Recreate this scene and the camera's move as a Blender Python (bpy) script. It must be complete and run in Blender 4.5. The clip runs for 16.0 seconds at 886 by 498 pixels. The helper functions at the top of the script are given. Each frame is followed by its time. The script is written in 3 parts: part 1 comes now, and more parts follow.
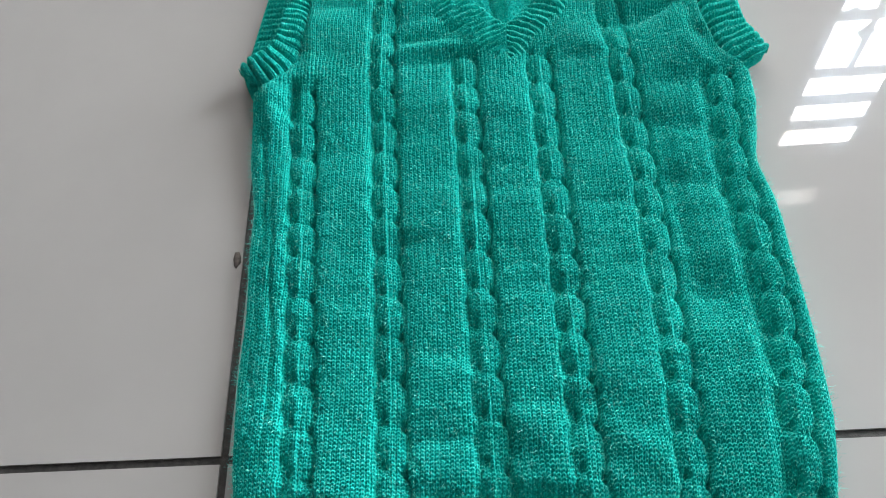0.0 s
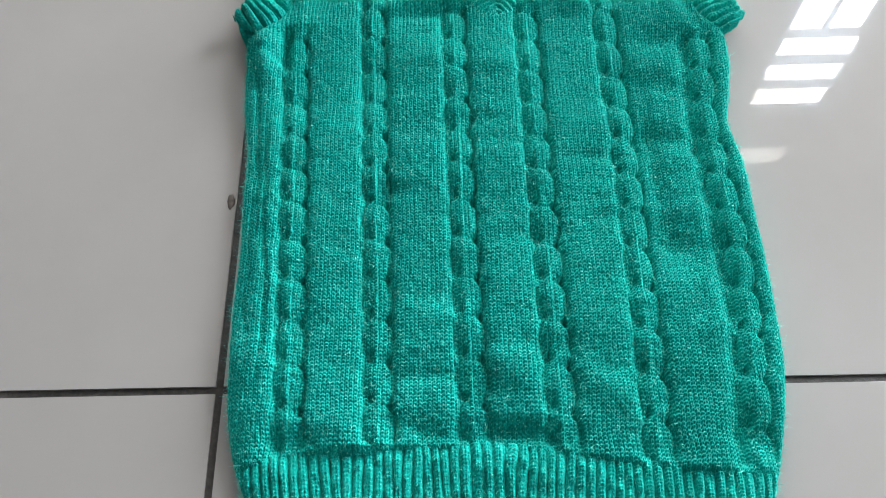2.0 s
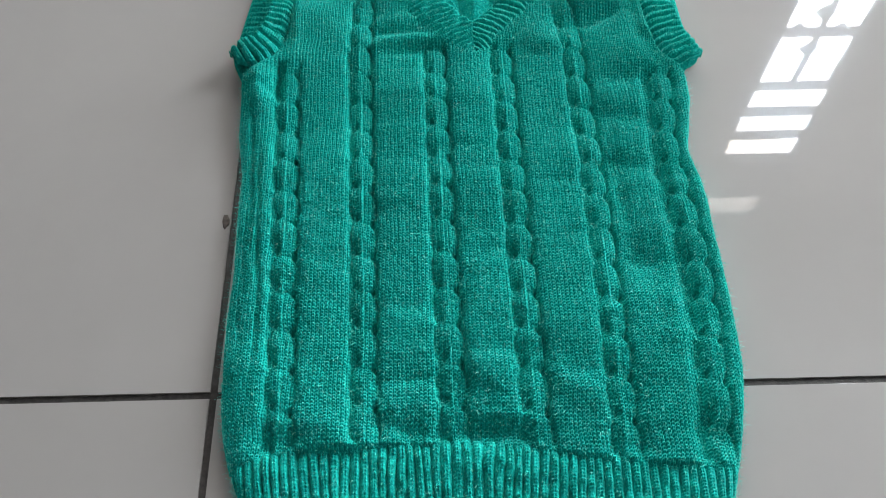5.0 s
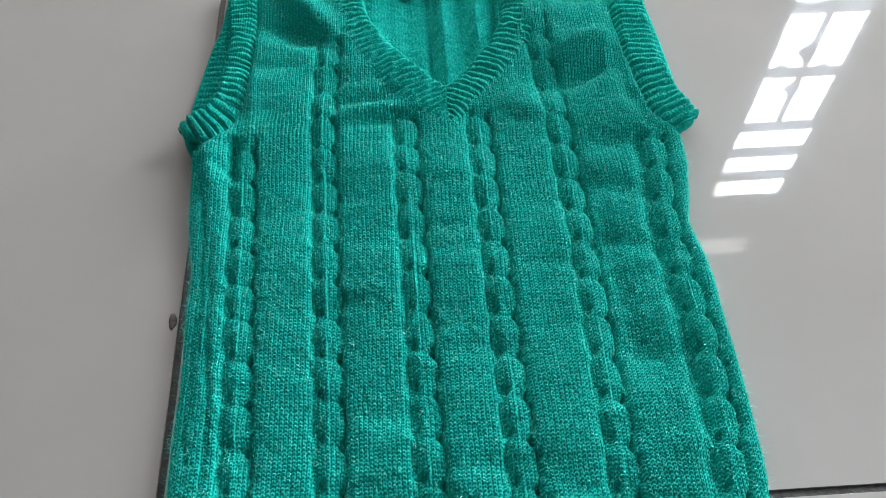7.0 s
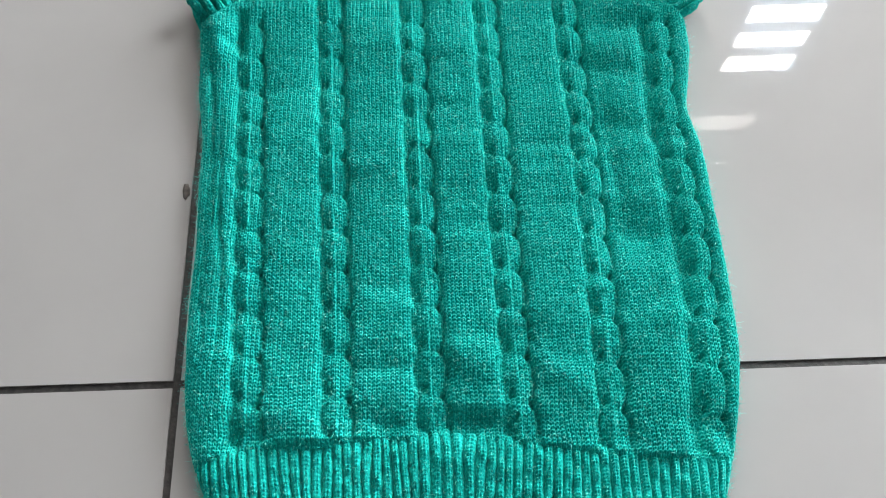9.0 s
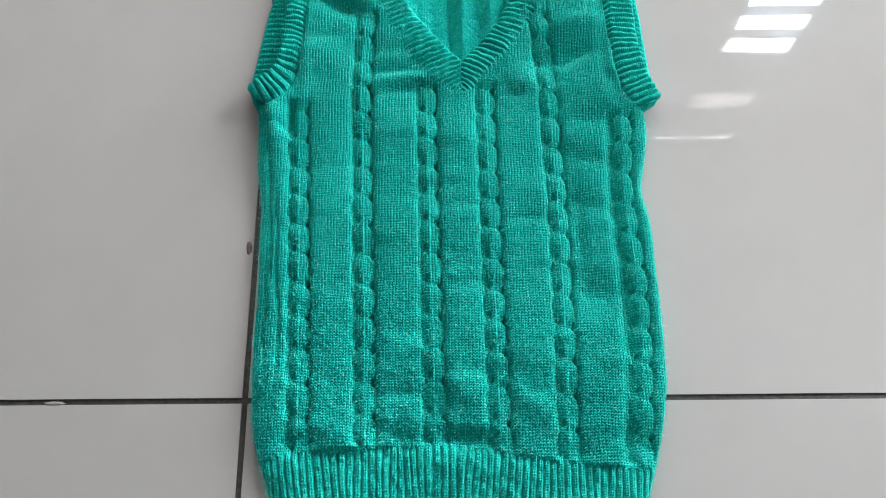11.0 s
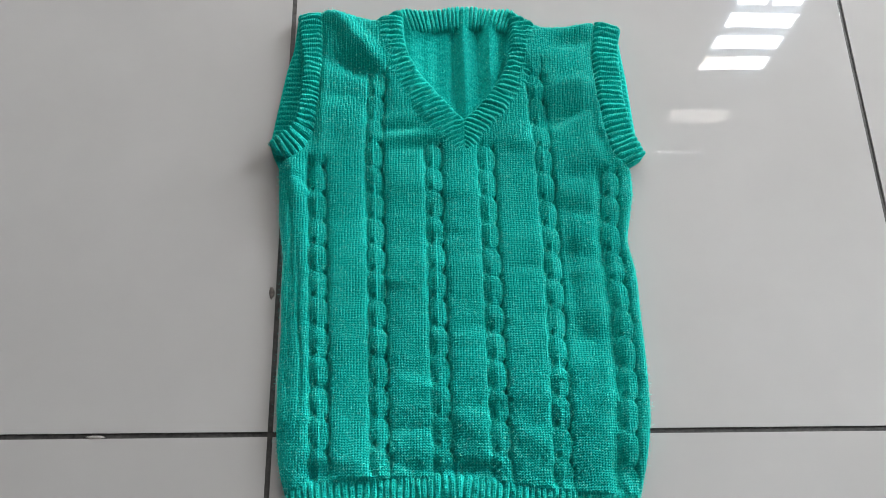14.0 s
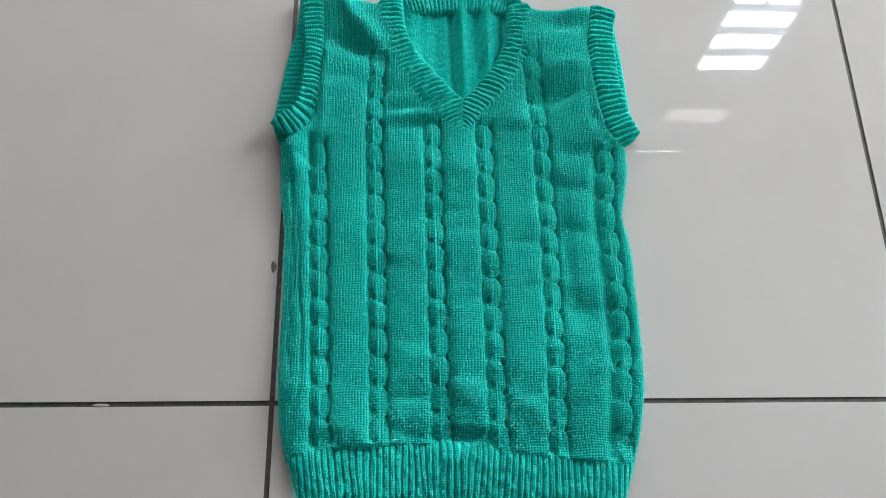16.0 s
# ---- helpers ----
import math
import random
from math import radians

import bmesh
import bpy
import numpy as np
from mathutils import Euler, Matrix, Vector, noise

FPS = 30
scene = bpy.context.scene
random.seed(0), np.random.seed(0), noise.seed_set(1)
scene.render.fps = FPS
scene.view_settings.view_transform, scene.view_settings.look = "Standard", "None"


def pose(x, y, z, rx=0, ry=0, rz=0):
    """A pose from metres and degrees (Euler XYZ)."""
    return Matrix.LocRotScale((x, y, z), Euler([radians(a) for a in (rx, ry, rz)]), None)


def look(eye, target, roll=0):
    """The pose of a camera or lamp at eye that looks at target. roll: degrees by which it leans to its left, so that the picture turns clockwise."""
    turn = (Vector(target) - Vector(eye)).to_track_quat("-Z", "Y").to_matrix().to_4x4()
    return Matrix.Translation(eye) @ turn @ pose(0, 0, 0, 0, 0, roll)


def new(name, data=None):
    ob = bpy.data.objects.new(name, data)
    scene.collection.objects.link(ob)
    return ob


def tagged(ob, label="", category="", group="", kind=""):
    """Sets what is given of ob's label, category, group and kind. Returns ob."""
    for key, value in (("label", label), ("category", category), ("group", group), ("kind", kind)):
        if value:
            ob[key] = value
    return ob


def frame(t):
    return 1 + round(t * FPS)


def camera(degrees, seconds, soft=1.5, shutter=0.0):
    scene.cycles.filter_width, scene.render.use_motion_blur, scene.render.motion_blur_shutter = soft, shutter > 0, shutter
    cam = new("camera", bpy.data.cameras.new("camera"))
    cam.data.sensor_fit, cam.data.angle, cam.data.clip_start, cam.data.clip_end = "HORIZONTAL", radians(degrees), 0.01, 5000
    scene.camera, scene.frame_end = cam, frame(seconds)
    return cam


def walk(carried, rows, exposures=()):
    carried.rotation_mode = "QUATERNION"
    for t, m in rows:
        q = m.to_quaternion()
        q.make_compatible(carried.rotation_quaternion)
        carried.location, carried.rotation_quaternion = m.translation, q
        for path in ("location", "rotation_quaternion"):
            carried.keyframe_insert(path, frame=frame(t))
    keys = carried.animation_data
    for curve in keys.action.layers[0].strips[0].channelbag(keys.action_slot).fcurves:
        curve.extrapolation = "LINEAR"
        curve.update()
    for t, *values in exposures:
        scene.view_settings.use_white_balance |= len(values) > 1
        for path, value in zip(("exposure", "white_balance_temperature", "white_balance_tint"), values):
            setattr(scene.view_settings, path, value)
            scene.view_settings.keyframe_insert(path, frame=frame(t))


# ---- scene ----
cam = camera(56.0, 16.0, soft=0.9)
PATH = [
    (0, (0.151, -0.138, 0.459), (0.062, 0.872, -1.265), -7.4),
    (0.5, (0.144, -0.149, 0.492), (0.039, 0.888, -1.215), -7.2),
    (1, (0.143, -0.138, 0.484), (0.032, 0.857, -1.247), -7.8),
    (1.5, (0.143, -0.138, 0.48), (0.088, 0.812, -1.279), -5.1),
    (2, (0.142, -0.151, 0.485), (0.121, 0.745, -1.302), -2.4),
    (2.5, (0.138, -0.195, 0.51), (0.154, 0.765, -1.244), -0.3),
    (3, (0.14, -0.2, 0.536), (0.167, 0.856, -1.162), -0.2),
    (3.5, (0.132, -0.199, 0.532), (0.161, 0.904, -1.136), -0.3),
    (4, (0.135, -0.192, 0.521), (0.166, 0.903, -1.153), -0.3),
    (4.2, (0.136, -0.197, 0.518), (0.162, 0.845, -1.189), -0.0),
    (6.3, (0.151, -0.154, 0.475), (0.176, 0.844, -1.258), -1.0),
    (6.5, (0.15, -0.145, 0.469), (0.196, 0.873, -1.252), -0.3),
    (7, (0.153, -0.13, 0.465), (0.207, 0.967, -1.207), -0.7),
    (7.5, (0.154, -0.13, 0.455), (0.213, 0.934, -1.238), -0.0),
    (8, (0.154, -0.136, 0.443), (0.195, 0.735, -1.357), 0.5),
    (8.2, (0.154, -0.137, 0.448), (0.194, 0.709, -1.364), 0.6),
    (10.3, (0.149, -0.137, 0.608), (0.18, 0.58, -1.259), 1.2),
    (10.5, (0.149, -0.134, 0.631), (0.182, 0.555, -1.246), 1.9),
    (11, (0.152, -0.124, 0.67), (0.175, 0.583, -1.201), 1.4),
    (11.5, (0.149, -0.131, 0.74), (0.181, 0.576, -1.13), 1.8),
    (12, (0.147, -0.142, 0.77), (0.198, 0.561, -1.102), 2.8),
    (12.5, (0.149, -0.134, 0.781), (0.21, 0.567, -1.092), 3.1),
    (13, (0.14, -0.141, 0.782), (0.207, 0.543, -1.096), 3.5),
    (13.5, (0.129, -0.126, 0.761), (0.206, 0.534, -1.126), 5.3),
    (14, (0.125, -0.111, 0.751), (0.201, 0.6, -1.116), 5.6),
    (14.5, (0.127, -0.104, 0.746), (0.202, 0.621, -1.116), 5.7),
    (15, (0.131, -0.111, 0.741), (0.201, 0.605, -1.125), 5.3),
    (15.5, (0.129, -0.133, 0.746), (0.2, 0.569, -1.125), 5.3),
    (16, (0.125, -0.143, 0.757), (0.203, 0.577, -1.107), 5.8),
]
EXPOSURES = [(0.0, 0.32), (0.5, 0.27), (1.0, 0.24), (2.0, 0.39), (3.0, 0.14), (3.5, 0.02), (4.0, -0.01), (6.5, 0.24), (7.0, 0.09), (7.5, 0.04), (8.0, 0.47), (8.2, 0.49), (10.5, 0.51), (11.5, 0.26), (12.5, 0.25), (13.5, 0.31), (14.5, 0.18), (16.0, 0.28)]
walk(cam, [(t, look(eye, target, roll)) for t, eye, target, roll in PATH], EXPOSURES)

# ---- world, sun and window light ----
world = bpy.data.worlds.new("sky_world")
scene.world = world
world.use_nodes = True
wn = world.node_tree.nodes
sky = wn.new("ShaderNodeTexSky")
sky.sky_type = "NISHITA"
sky.sun_disc = False
sky.sun_elevation, sky.sun_rotation = radians(50), radians(40)
wn["Background"].inputs["Strength"].default_value = 0.12
world.node_tree.links.new(sky.outputs[0], wn["Background"].inputs["Color"])

WALL_Y, WALL_T, CEIL = 1.9, 0.06, 3.2
ROOM = (-3.6, 3.0, -4.8, 1.9)


def area_light(name, m, sx, sy, power, colour):
    data = bpy.data.lights.new(name, "AREA")
    data.shape, data.size, data.size_y, data.energy, data.color = "RECTANGLE", sx, sy, power, colour
    ob = new(name, data)
    ob.matrix_world = m
    return ob


# daylight standing in for the bright overcast sky outside the openings
area_light("north_daylight", look((1.75, 2.75, 2.3), (1.75, 0.0, 2.3)), 2.2, 3.4, 800, (0.96, 0.99, 1.0))
area_light("left_daylight", look((0.0, 2.75, 2.3), (0.0, 0.0, 2.3)), 1.2, 3.4, 180, (1.0, 0.955, 0.92))
# assumed light from the right, through a doorway added out of view
area_light("assumed_east_daylight", look((3.12, 0.35, 1.1), (0.0, 0.35, 1.1)), 1.7, 1.9, 10, (1.0, 0.985, 0.965))
# assumed corner light, through a wide window added out of view
area_light("assumed_corner_daylight", look((2.58, 1.95, 1.35), (0.9, 0.0, 0.9)), 0.7, 1.8, 138, (0.94, 0.99, 1.0))


# ---- materials ----
def material(name):
    m = bpy.data.materials.new(name)
    m.use_nodes = True
    return m, m.node_tree.nodes, m.node_tree.links, m.node_tree.nodes["Principled BSDF"]


def ramp_of(nodes, links, fac, stops):
    r = nodes.new("ShaderNodeValToRGB")
    while len(r.color_ramp.elements) < len(stops):
        r.color_ramp.elements.new(0.5)
    for e, (p, c) in zip(r.color_ramp.elements, stops):
        e.position, e.color = p, (*c, 1)
    links.new(fac, r.inputs[0])
    return r.outputs[0]


def noise_of(nodes, links, scale, detail=3, rough=0.5, coords="Object"):
    tc = nodes.new("ShaderNodeTexCoord")
    n = nodes.new("ShaderNodeTexNoise")
    n.inputs["Scale"].default_value, n.inputs["Detail"].default_value, n.inputs["Roughness"].default_value = scale, detail, rough
    links.new(tc.outputs[coords], n.inputs["Vector"])
    return n.outputs["Fac"]


def bump_of(nodes, links, height, strength, distance, normal=None):
    b = nodes.new("ShaderNodeBump")
    b.inputs["Strength"].default_value, b.inputs["Distance"].default_value = strength, distance
    links.new(height, b.inputs["Height"])
    if normal:
        links.new(normal, b.inputs["Normal"])
    return b.outputs[0]


def mix_of(nodes, links, fac, a, b, blend="MIX"):
    x = nodes.new("ShaderNodeMix")
    x.data_type, x.blend_type = "RGBA", blend
    for sock, v in ((x.inputs[0], fac), (x.inputs[6], a), (x.inputs[7], b)):
        if isinstance(v, (int, float)):
            sock.default_value = v
        elif isinstance(v, tuple):
            sock.default_value = (*v, 1)
        else:
            links.new(v, sock)
    return x.outputs[2]


def yarn_material(name, dark, mid, light):
    """Green acrylic yarn with a fine metallic thread."""
    m, n, l, p = material(name)
    tf = n.new("ShaderNodeTexCoord")
    mp = n.new("ShaderNodeMapping")
    mp.inputs["Scale"].default_value = (1.0, 0.5, 1.0)
    fn = n.new("ShaderNodeTexNoise")
    fn.inputs["Scale"].default_value, fn.inputs["Detail"].default_value, fn.inputs["Roughness"].default_value = 850, 3, 0.75
    l.new(tf.outputs["Object"], mp.inputs["Vector"])
    l.new(mp.outputs[0], fn.inputs["Vector"])
    fibre = fn.outputs["Fac"]
    cloud = noise_of(n, l, 28, 3, 0.6)
    col = ramp_of(n, l, fibre, [(0.33, dark), (0.48, mid), (0.64, light)])
    col = mix_of(n, l, ramp_of(n, l, cloud, [(0.35, (0.0,) * 3), (0.7, (0.28,) * 3)]), col, light)
    tc = n.new("ShaderNodeTexCoord")
    v = n.new("ShaderNodeTexVoronoi")
    v.inputs["Scale"].default_value = 800
    l.new(tc.outputs["Object"], v.inputs["Vector"])
    pick = n.new("ShaderNodeSeparateColor")
    l.new(v.outputs["Color"], pick.inputs[0])
    few = n.new("ShaderNodeMath")
    few.operation = "GREATER_THAN"
    few.inputs[1].default_value = 0.89
    l.new(pick.outputs[0], few.inputs[0])
    close = n.new("ShaderNodeMath")
    close.operation = "LESS_THAN"
    close.inputs[1].default_value = 0.34
    l.new(v.outputs["Distance"], close.inputs[0])
    spark = n.new("ShaderNodeMath")
    spark.operation = "MULTIPLY"
    l.new(few.outputs[0], spark.inputs[0])
    l.new(close.outputs[0], spark.inputs[1])
    col = mix_of(n, l, spark.outputs[0], col, (0.12, 0.82, 0.71))
    l.new(col, p.inputs["Base Color"])
    rough = n.new("ShaderNodeMapRange")
    rough.inputs["To Min"].default_value, rough.inputs["To Max"].default_value = 0.85, 0.55
    l.new(spark.outputs[0], rough.inputs["Value"])
    l.new(rough.outputs[0], p.inputs["Roughness"])
    p.inputs["Specular IOR Level"].default_value = 0.09
    p.inputs["Sheen Weight"].default_value = 0.22
    p.inputs["Sheen Roughness"].default_value = 0.45
    p.inputs["Sheen Tint"].default_value = (0.10, 0.90, 0.76, 1)
    l.new(bump_of(n, l, fibre, 0.7, 0.0006), p.inputs["Normal"])
    return m


YARN = yarn_material("green_yarn", (0.0, 0.155, 0.130), (0.0, 0.375, 0.320), (0.015, 0.61, 0.53))


def fibre_material():
    """Loose fibres: most of them green, one in five a bright metallic thread."""
    m, n, l, p = material("loose_fibre")
    geo = n.new("ShaderNodeNewGeometry")
    pick = geo.outputs["Random Per Island"]
    l.new(ramp_of(n, l, pick, [(0.0, (0.0, 0.26, 0.215)), (0.6, (0.008, 0.48, 0.41)), (0.78, (0.08, 0.72, 0.63)), (1.0, (0.28, 0.95, 0.85))]), p.inputs["Base Color"])
    l.new(ramp_of(n, l, pick, [(0.7, (0.8,) * 3), (0.9, (0.35,) * 3)]), p.inputs["Roughness"])
    return m


FUZZ = fibre_material()


def tile_material():
    m, n, l, p = material("glazed_tile")
    mott = noise_of(n, l, 9, 4, 0.6)
    fine = noise_of(n, l, 420, 2, 0.5)
    info = n.new("ShaderNodeObjectInfo")
    col = ramp_of(n, l, mott, [(0.3, (0.345, 0.332, 0.327)), (0.7, (0.367, 0.354, 0.348))])
    col = mix_of(n, l, ramp_of(n, l, info.outputs["Random"], [(0, (0.0,) * 3), (1, (0.25,) * 3)]), col, (0.336, 0.320, 0.314))
    col = mix_of(n, l, ramp_of(n, l, fine, [(0.68, (0,) * 3), (0.80, (0.10,) * 3)]), col, (0.32, 0.30, 0.28))
    l.new(col, p.inputs["Base Color"])
    r = ramp_of(n, l, noise_of(n, l, 14, 4, 0.65), [(0.3, (0.055,) * 3), (0.75, (0.085,) * 3)])
    l.new(r, p.inputs["Roughness"])
    p.inputs["Specular IOR Level"].default_value = 0.17
    p.inputs["Specular Tint"].default_value = (0.50, 0.76, 1.0, 1)
    p.inputs["Coat Weight"].default_value, p.inputs["Coat Roughness"].default_value, p.inputs["Coat IOR"].default_value = 1.0, 0.006, 1.5
    l.new(bump_of(n, l, noise_of(n, l, 5, 1, 0.4), 0.018, 0.01), p.inputs["Normal"])
    l.new(p.inputs["Normal"].links[0].from_socket, p.inputs["Coat Normal"])
    return m


def plain_material(name, a, b, scale, rough, bump=0.0, metallic=0.0):
    m, n, l, p = material(name)
    f = noise_of(n, l, scale, 4, 0.6)
    l.new(ramp_of(n, l, f, [(0.3, a), (0.7, b)]), p.inputs["Base Color"])
    p.inputs["Roughness"].default_value, p.inputs["Metallic"].default_value = rough, metallic
    if bump:
        l.new(bump_of(n, l, f, 0.5, bump), p.inputs["Normal"])
    return m


TILE = tile_material()
GROUT = plain_material("dark_grout", (0.016, 0.015, 0.015), (0.055, 0.050, 0.048), 220, 0.6, 0.0015)
DIRT = plain_material("floor_dirt", (0.05, 0.045, 0.04), (0.14, 0.12, 0.11), 300, 0.9, 0.001)
PALE = plain_material("pale_grout_smear", (0.20, 0.19, 0.18), (0.32, 0.30, 0.285), 300, 0.8, 0.001)
PLASTER = plain_material("beige_plaster", (0.25, 0.237, 0.225), (0.30, 0.285, 0.27), 6, 0.8, 0.002)
CEILING = plain_material("grey_ceiling_paint", (0.36, 0.352, 0.345), (0.41, 0.402, 0.395), 5, 0.85, 0.001)
IRON = plain_material("grey_painted_iron", (0.10, 0.11, 0.13), (0.16, 0.17, 0.19), 40, 0.45, 0.0006)
WOOD = plain_material("dark_door_wood", (0.09, 0.05, 0.03), (0.16, 0.09, 0.05), 12, 0.5, 0.001)
RUBBER = plain_material("black_rubber", (0.012, 0.012, 0.013), (0.03, 0.03, 0.03), 60, 0.6, 0.0006)


def translucent_material(name, colour, thin=0.0):
    m, n, l, p = material(name)
    t = n.new("ShaderNodeBsdfTranslucent")
    t.inputs[0].default_value = (*colour, 1)
    clear = n.new("ShaderNodeBsdfTransparent")
    both = n.new("ShaderNodeMixShader")
    both.inputs[0].default_value = 1 - thin
    l.new(clear.outputs[0], both.inputs[1])
    l.new(t.outputs[0], both.inputs[2])
    l.new(both.outputs[0], n["Material Output"].inputs["Surface"])
    return m


# beige sheet that stands in for what lies outside the corner window
BEIGE_SHEET = translucent_material("translucent_beige_sheet", (0.86, 0.79, 0.72), 0.10)
FROST = translucent_material("frosted_ventilator_glass", (0.37, 0.345, 0.325), 0.02)

SLIT_GLASS = translucent_material("thin_slit_glass", (0.97, 0.95, 0.92), 0.0)


# ---- mesh helpers ----
def mesh_object(name, bm, mat, parent=None, label="", smooth=False):
    me = bpy.data.meshes.new(name)
    bm.to_mesh(me)
    bm.free()
    me.materials.append(mat)
    if smooth:
        me.shade_smooth()
    ob = new(name, me)
    if parent:
        ob.parent = parent
    if label:
        ob["label"] = label
    return ob


def part(name, bm, mat, parent, label="", smooth=False):
    return mesh_object(name, bm, mat, parent, label, smooth)


def array_part(name, verts, faces, mat, parent, label=""):
    """A smooth mesh from numpy arrays of places and quads, as a part."""
    me = bpy.data.meshes.new(name)
    used, back = np.unique(faces, return_inverse=True)
    verts, faces = verts[used], back.reshape(faces.shape)
    k = faces.shape[1]
    me.vertices.add(len(verts))
    me.vertices.foreach_set("co", verts.astype(np.float32).ravel())
    me.loops.add(faces.size)
    me.loops.foreach_set("vertex_index", faces.astype(np.int32).ravel())
    me.polygons.add(len(faces))
    me.polygons.foreach_set("loop_start", np.arange(len(faces), dtype=np.int32) * k)
    me.update(calc_edges=True)
    me.shade_smooth()
    me.materials.append(mat)
    ob = new(name, me)
    ob.parent = parent
    if label:
        ob["label"] = label
    return ob


def box(bm, x0, x1, y0, y1, z0, z1, bevel=0.0):
    r = bmesh.ops.create_cube(bm, size=1, matrix=Matrix.Translation(((x0 + x1) / 2, (y0 + y1) / 2, (z0 + z1) / 2))
                              @ Matrix.Diagonal((x1 - x0, y1 - y0, z1 - z0, 1)))
    if bevel:
        edges = list({e for v in r["verts"] for e in v.link_edges})
        bmesh.ops.bevel(bm, geom=edges, offset=bevel, segments=2, affect="EDGES", profile=0.5)


def box_part(name, dims, mat, parent=None, label="", bevel=0.0):
    bm = bmesh.new()
    box(bm, *dims, bevel)
    return mesh_object(name, bm, mat, parent, label)


def wall_with_holes(name, axis, at, thick, span, height, holes, label):
    """A wall along x (axis 'x') or y, with rectangular holes (a0, a1, z0, z1) going through it."""
    cuts_a = sorted({span[0], span[1], *[h[0] for h in holes], *[h[1] for h in holes]})
    cuts_z = sorted({0.0, height, *[h[2] for h in holes], *[h[3] for h in holes]})
    bm = bmesh.new()
    for a0, a1 in zip(cuts_a, cuts_a[1:]):
        for z0, z1 in zip(cuts_z, cuts_z[1:]):
            ca, cz = (a0 + a1) / 2, (z0 + z1) / 2
            if any(h[0] < ca < h[1] and h[2] < cz < h[3] for h in holes):
                continue
            if axis == "x":
                box(bm, a0, a1, min(at, at + thick), max(at, at + thick), z0, z1)
            else:
                box(bm, min(at, at + thick), max(at, at + thick), a0, a1, z0, z1)
    bmesh.ops.remove_doubles(bm, verts=bm.verts, dist=1e-5)
    ob = mesh_object(name, bm, PLASTER)
    return tagged(ob, label, "wall", kind="structure")


# ---- the room ----
x0, x1, y0, y1 = ROOM
SILL = 0.35
WIN = [(-0.255, 0.001), (0.186, 0.452), (1.368, 1.695)]
TOP = 2.337
VENT = (1.365, 1.655, 2.67, 2.795)
SLIT = (1.300, 1.665, 3.093, 3.107)
HEAD = 0.10
WIDE = (2.15, 2.95, 0.35, 2.3)
holes = [(a, b + 0.06, SILL, TOP + HEAD if k == 2 else 1.848 + HEAD) for k, (a, b) in enumerate(WIN)] + [WIDE] + [(VENT[0], VENT[1], VENT[2] - 0.10, VENT[3] + 0.12), (SLIT[0], SLIT[1], SLIT[2] - 0.14, SLIT[3] + 0.09)]
wall_with_holes("wall_north", "x", WALL_Y, WALL_T, (x0 - 0.16, x1 + 0.16), CEIL, holes, "beige plastered wall with narrow barred windows")
# the doorway is unseen, added as an opening for the east lamp
wall_with_holes("wall_east", "y", x1, 0.16, (y0, y1), CEIL, [(-0.5, 1.2, 0.02, 2.1)], "beige plastered wall with an open doorway added out of view")
wall_with_holes("wall_south", "x", y0, -0.16, (x0 - 0.16, x1 + 0.16), CEIL, [], "plain beige plastered wall behind the view")
wall_with_holes("wall_west", "y", x0, -0.16, (y0, y1), CEIL, [], "plain beige plastered wall")
tagged(box_part("ceiling", (x0 - 0.16, x1 + 0.16, y0 - 0.16, y1 + 0.16, CEIL, CEIL + 0.12), CEILING), "flat pale grey painted ceiling", "ceiling", kind="structure")

# narrow iron windows: two tall lights with a rosette of diamonds, three short lights above
BARS_Z = [(1.884, 1.933), (2.031, 2.088), (2.180, 2.237)]


def diamond(bm, cx, cz, y, r):
    ring = [(cx - r, cz), (cx, cz - r), (cx + r, cz), (cx, cz + r)]
    front = [bm.verts.new((px, y - 0.004, pz)) for px, pz in ring]
    back = [bm.verts.new((px, y + 0.004, pz)) for px, pz in ring]
    bm.faces.new(front)
    bm.faces.new(back[::-1])
    for i in range(4):
        bm.faces.new((front[i], back[i], back[(i + 1) % 4], front[(i + 1) % 4]))


for k, (a, b) in enumerate(WIN):
    win = tagged(new("window_%d" % (k + 1)), "narrow barred window with grey iron grille", "window", kind="structure")
    win.location = (a, WALL_Y - 0.001, SILL)
    base = Vector(win.location)

    def wbox(name, bx0, bx1, bz0, bz1, y=(0.0, 0.007), mat=IRON):
        return box_part(name, (bx0 - base.x, bx1 - base.x, y[0], y[1], bz0 - base.z, bz1 - base.z), mat, win, "", 0.002)
    mid, top = 1.511, TOP if k == 2 else 1.848
    wbox("window_frame", a + 0.001, a + 0.016, SILL, top)
    wbox("window_frame", b - 0.034, b + 0.059, SILL, top)
    wbox("window_frame", a + 0.016, b - 0.034, SILL, SILL + 0.03)
    wbox("window_frame", a + 0.001, b + 0.059, top, top + HEAD - 0.001)
    if k < 2:
        wbox("rail", a + 0.016, b - 0.034, 1.322, 1.371)
        continue
    wbox("window_frame", b - 0.054, b - 0.034, SILL + 0.03, 1.884)
    wbox("mullion", mid - 0.012, mid + 0.012, SILL + 0.03, 1.884, (0.001, 0.006))
    wbox("rail", a + 0.016, b - 0.054, 1.605, 1.652)
    wbox("rail", a + 0.016, b - 0.054, 1.322, 1.371)
    for z0_, z1_ in BARS_Z:
        wbox("bar", a + 0.016, b - 0.034, z0_, z1_)
    for cx, cz in ((mid - 0.016, 1.535), (mid - 0.008, 1.711), (mid - 0.082, 1.620), (mid + 0.068, 1.620)):
        bm = bmesh.new()
        diamond(bm, cx - base.x, cz - base.z, 0.0035, 0.036)
        part("rosette", bm, IRON, win)
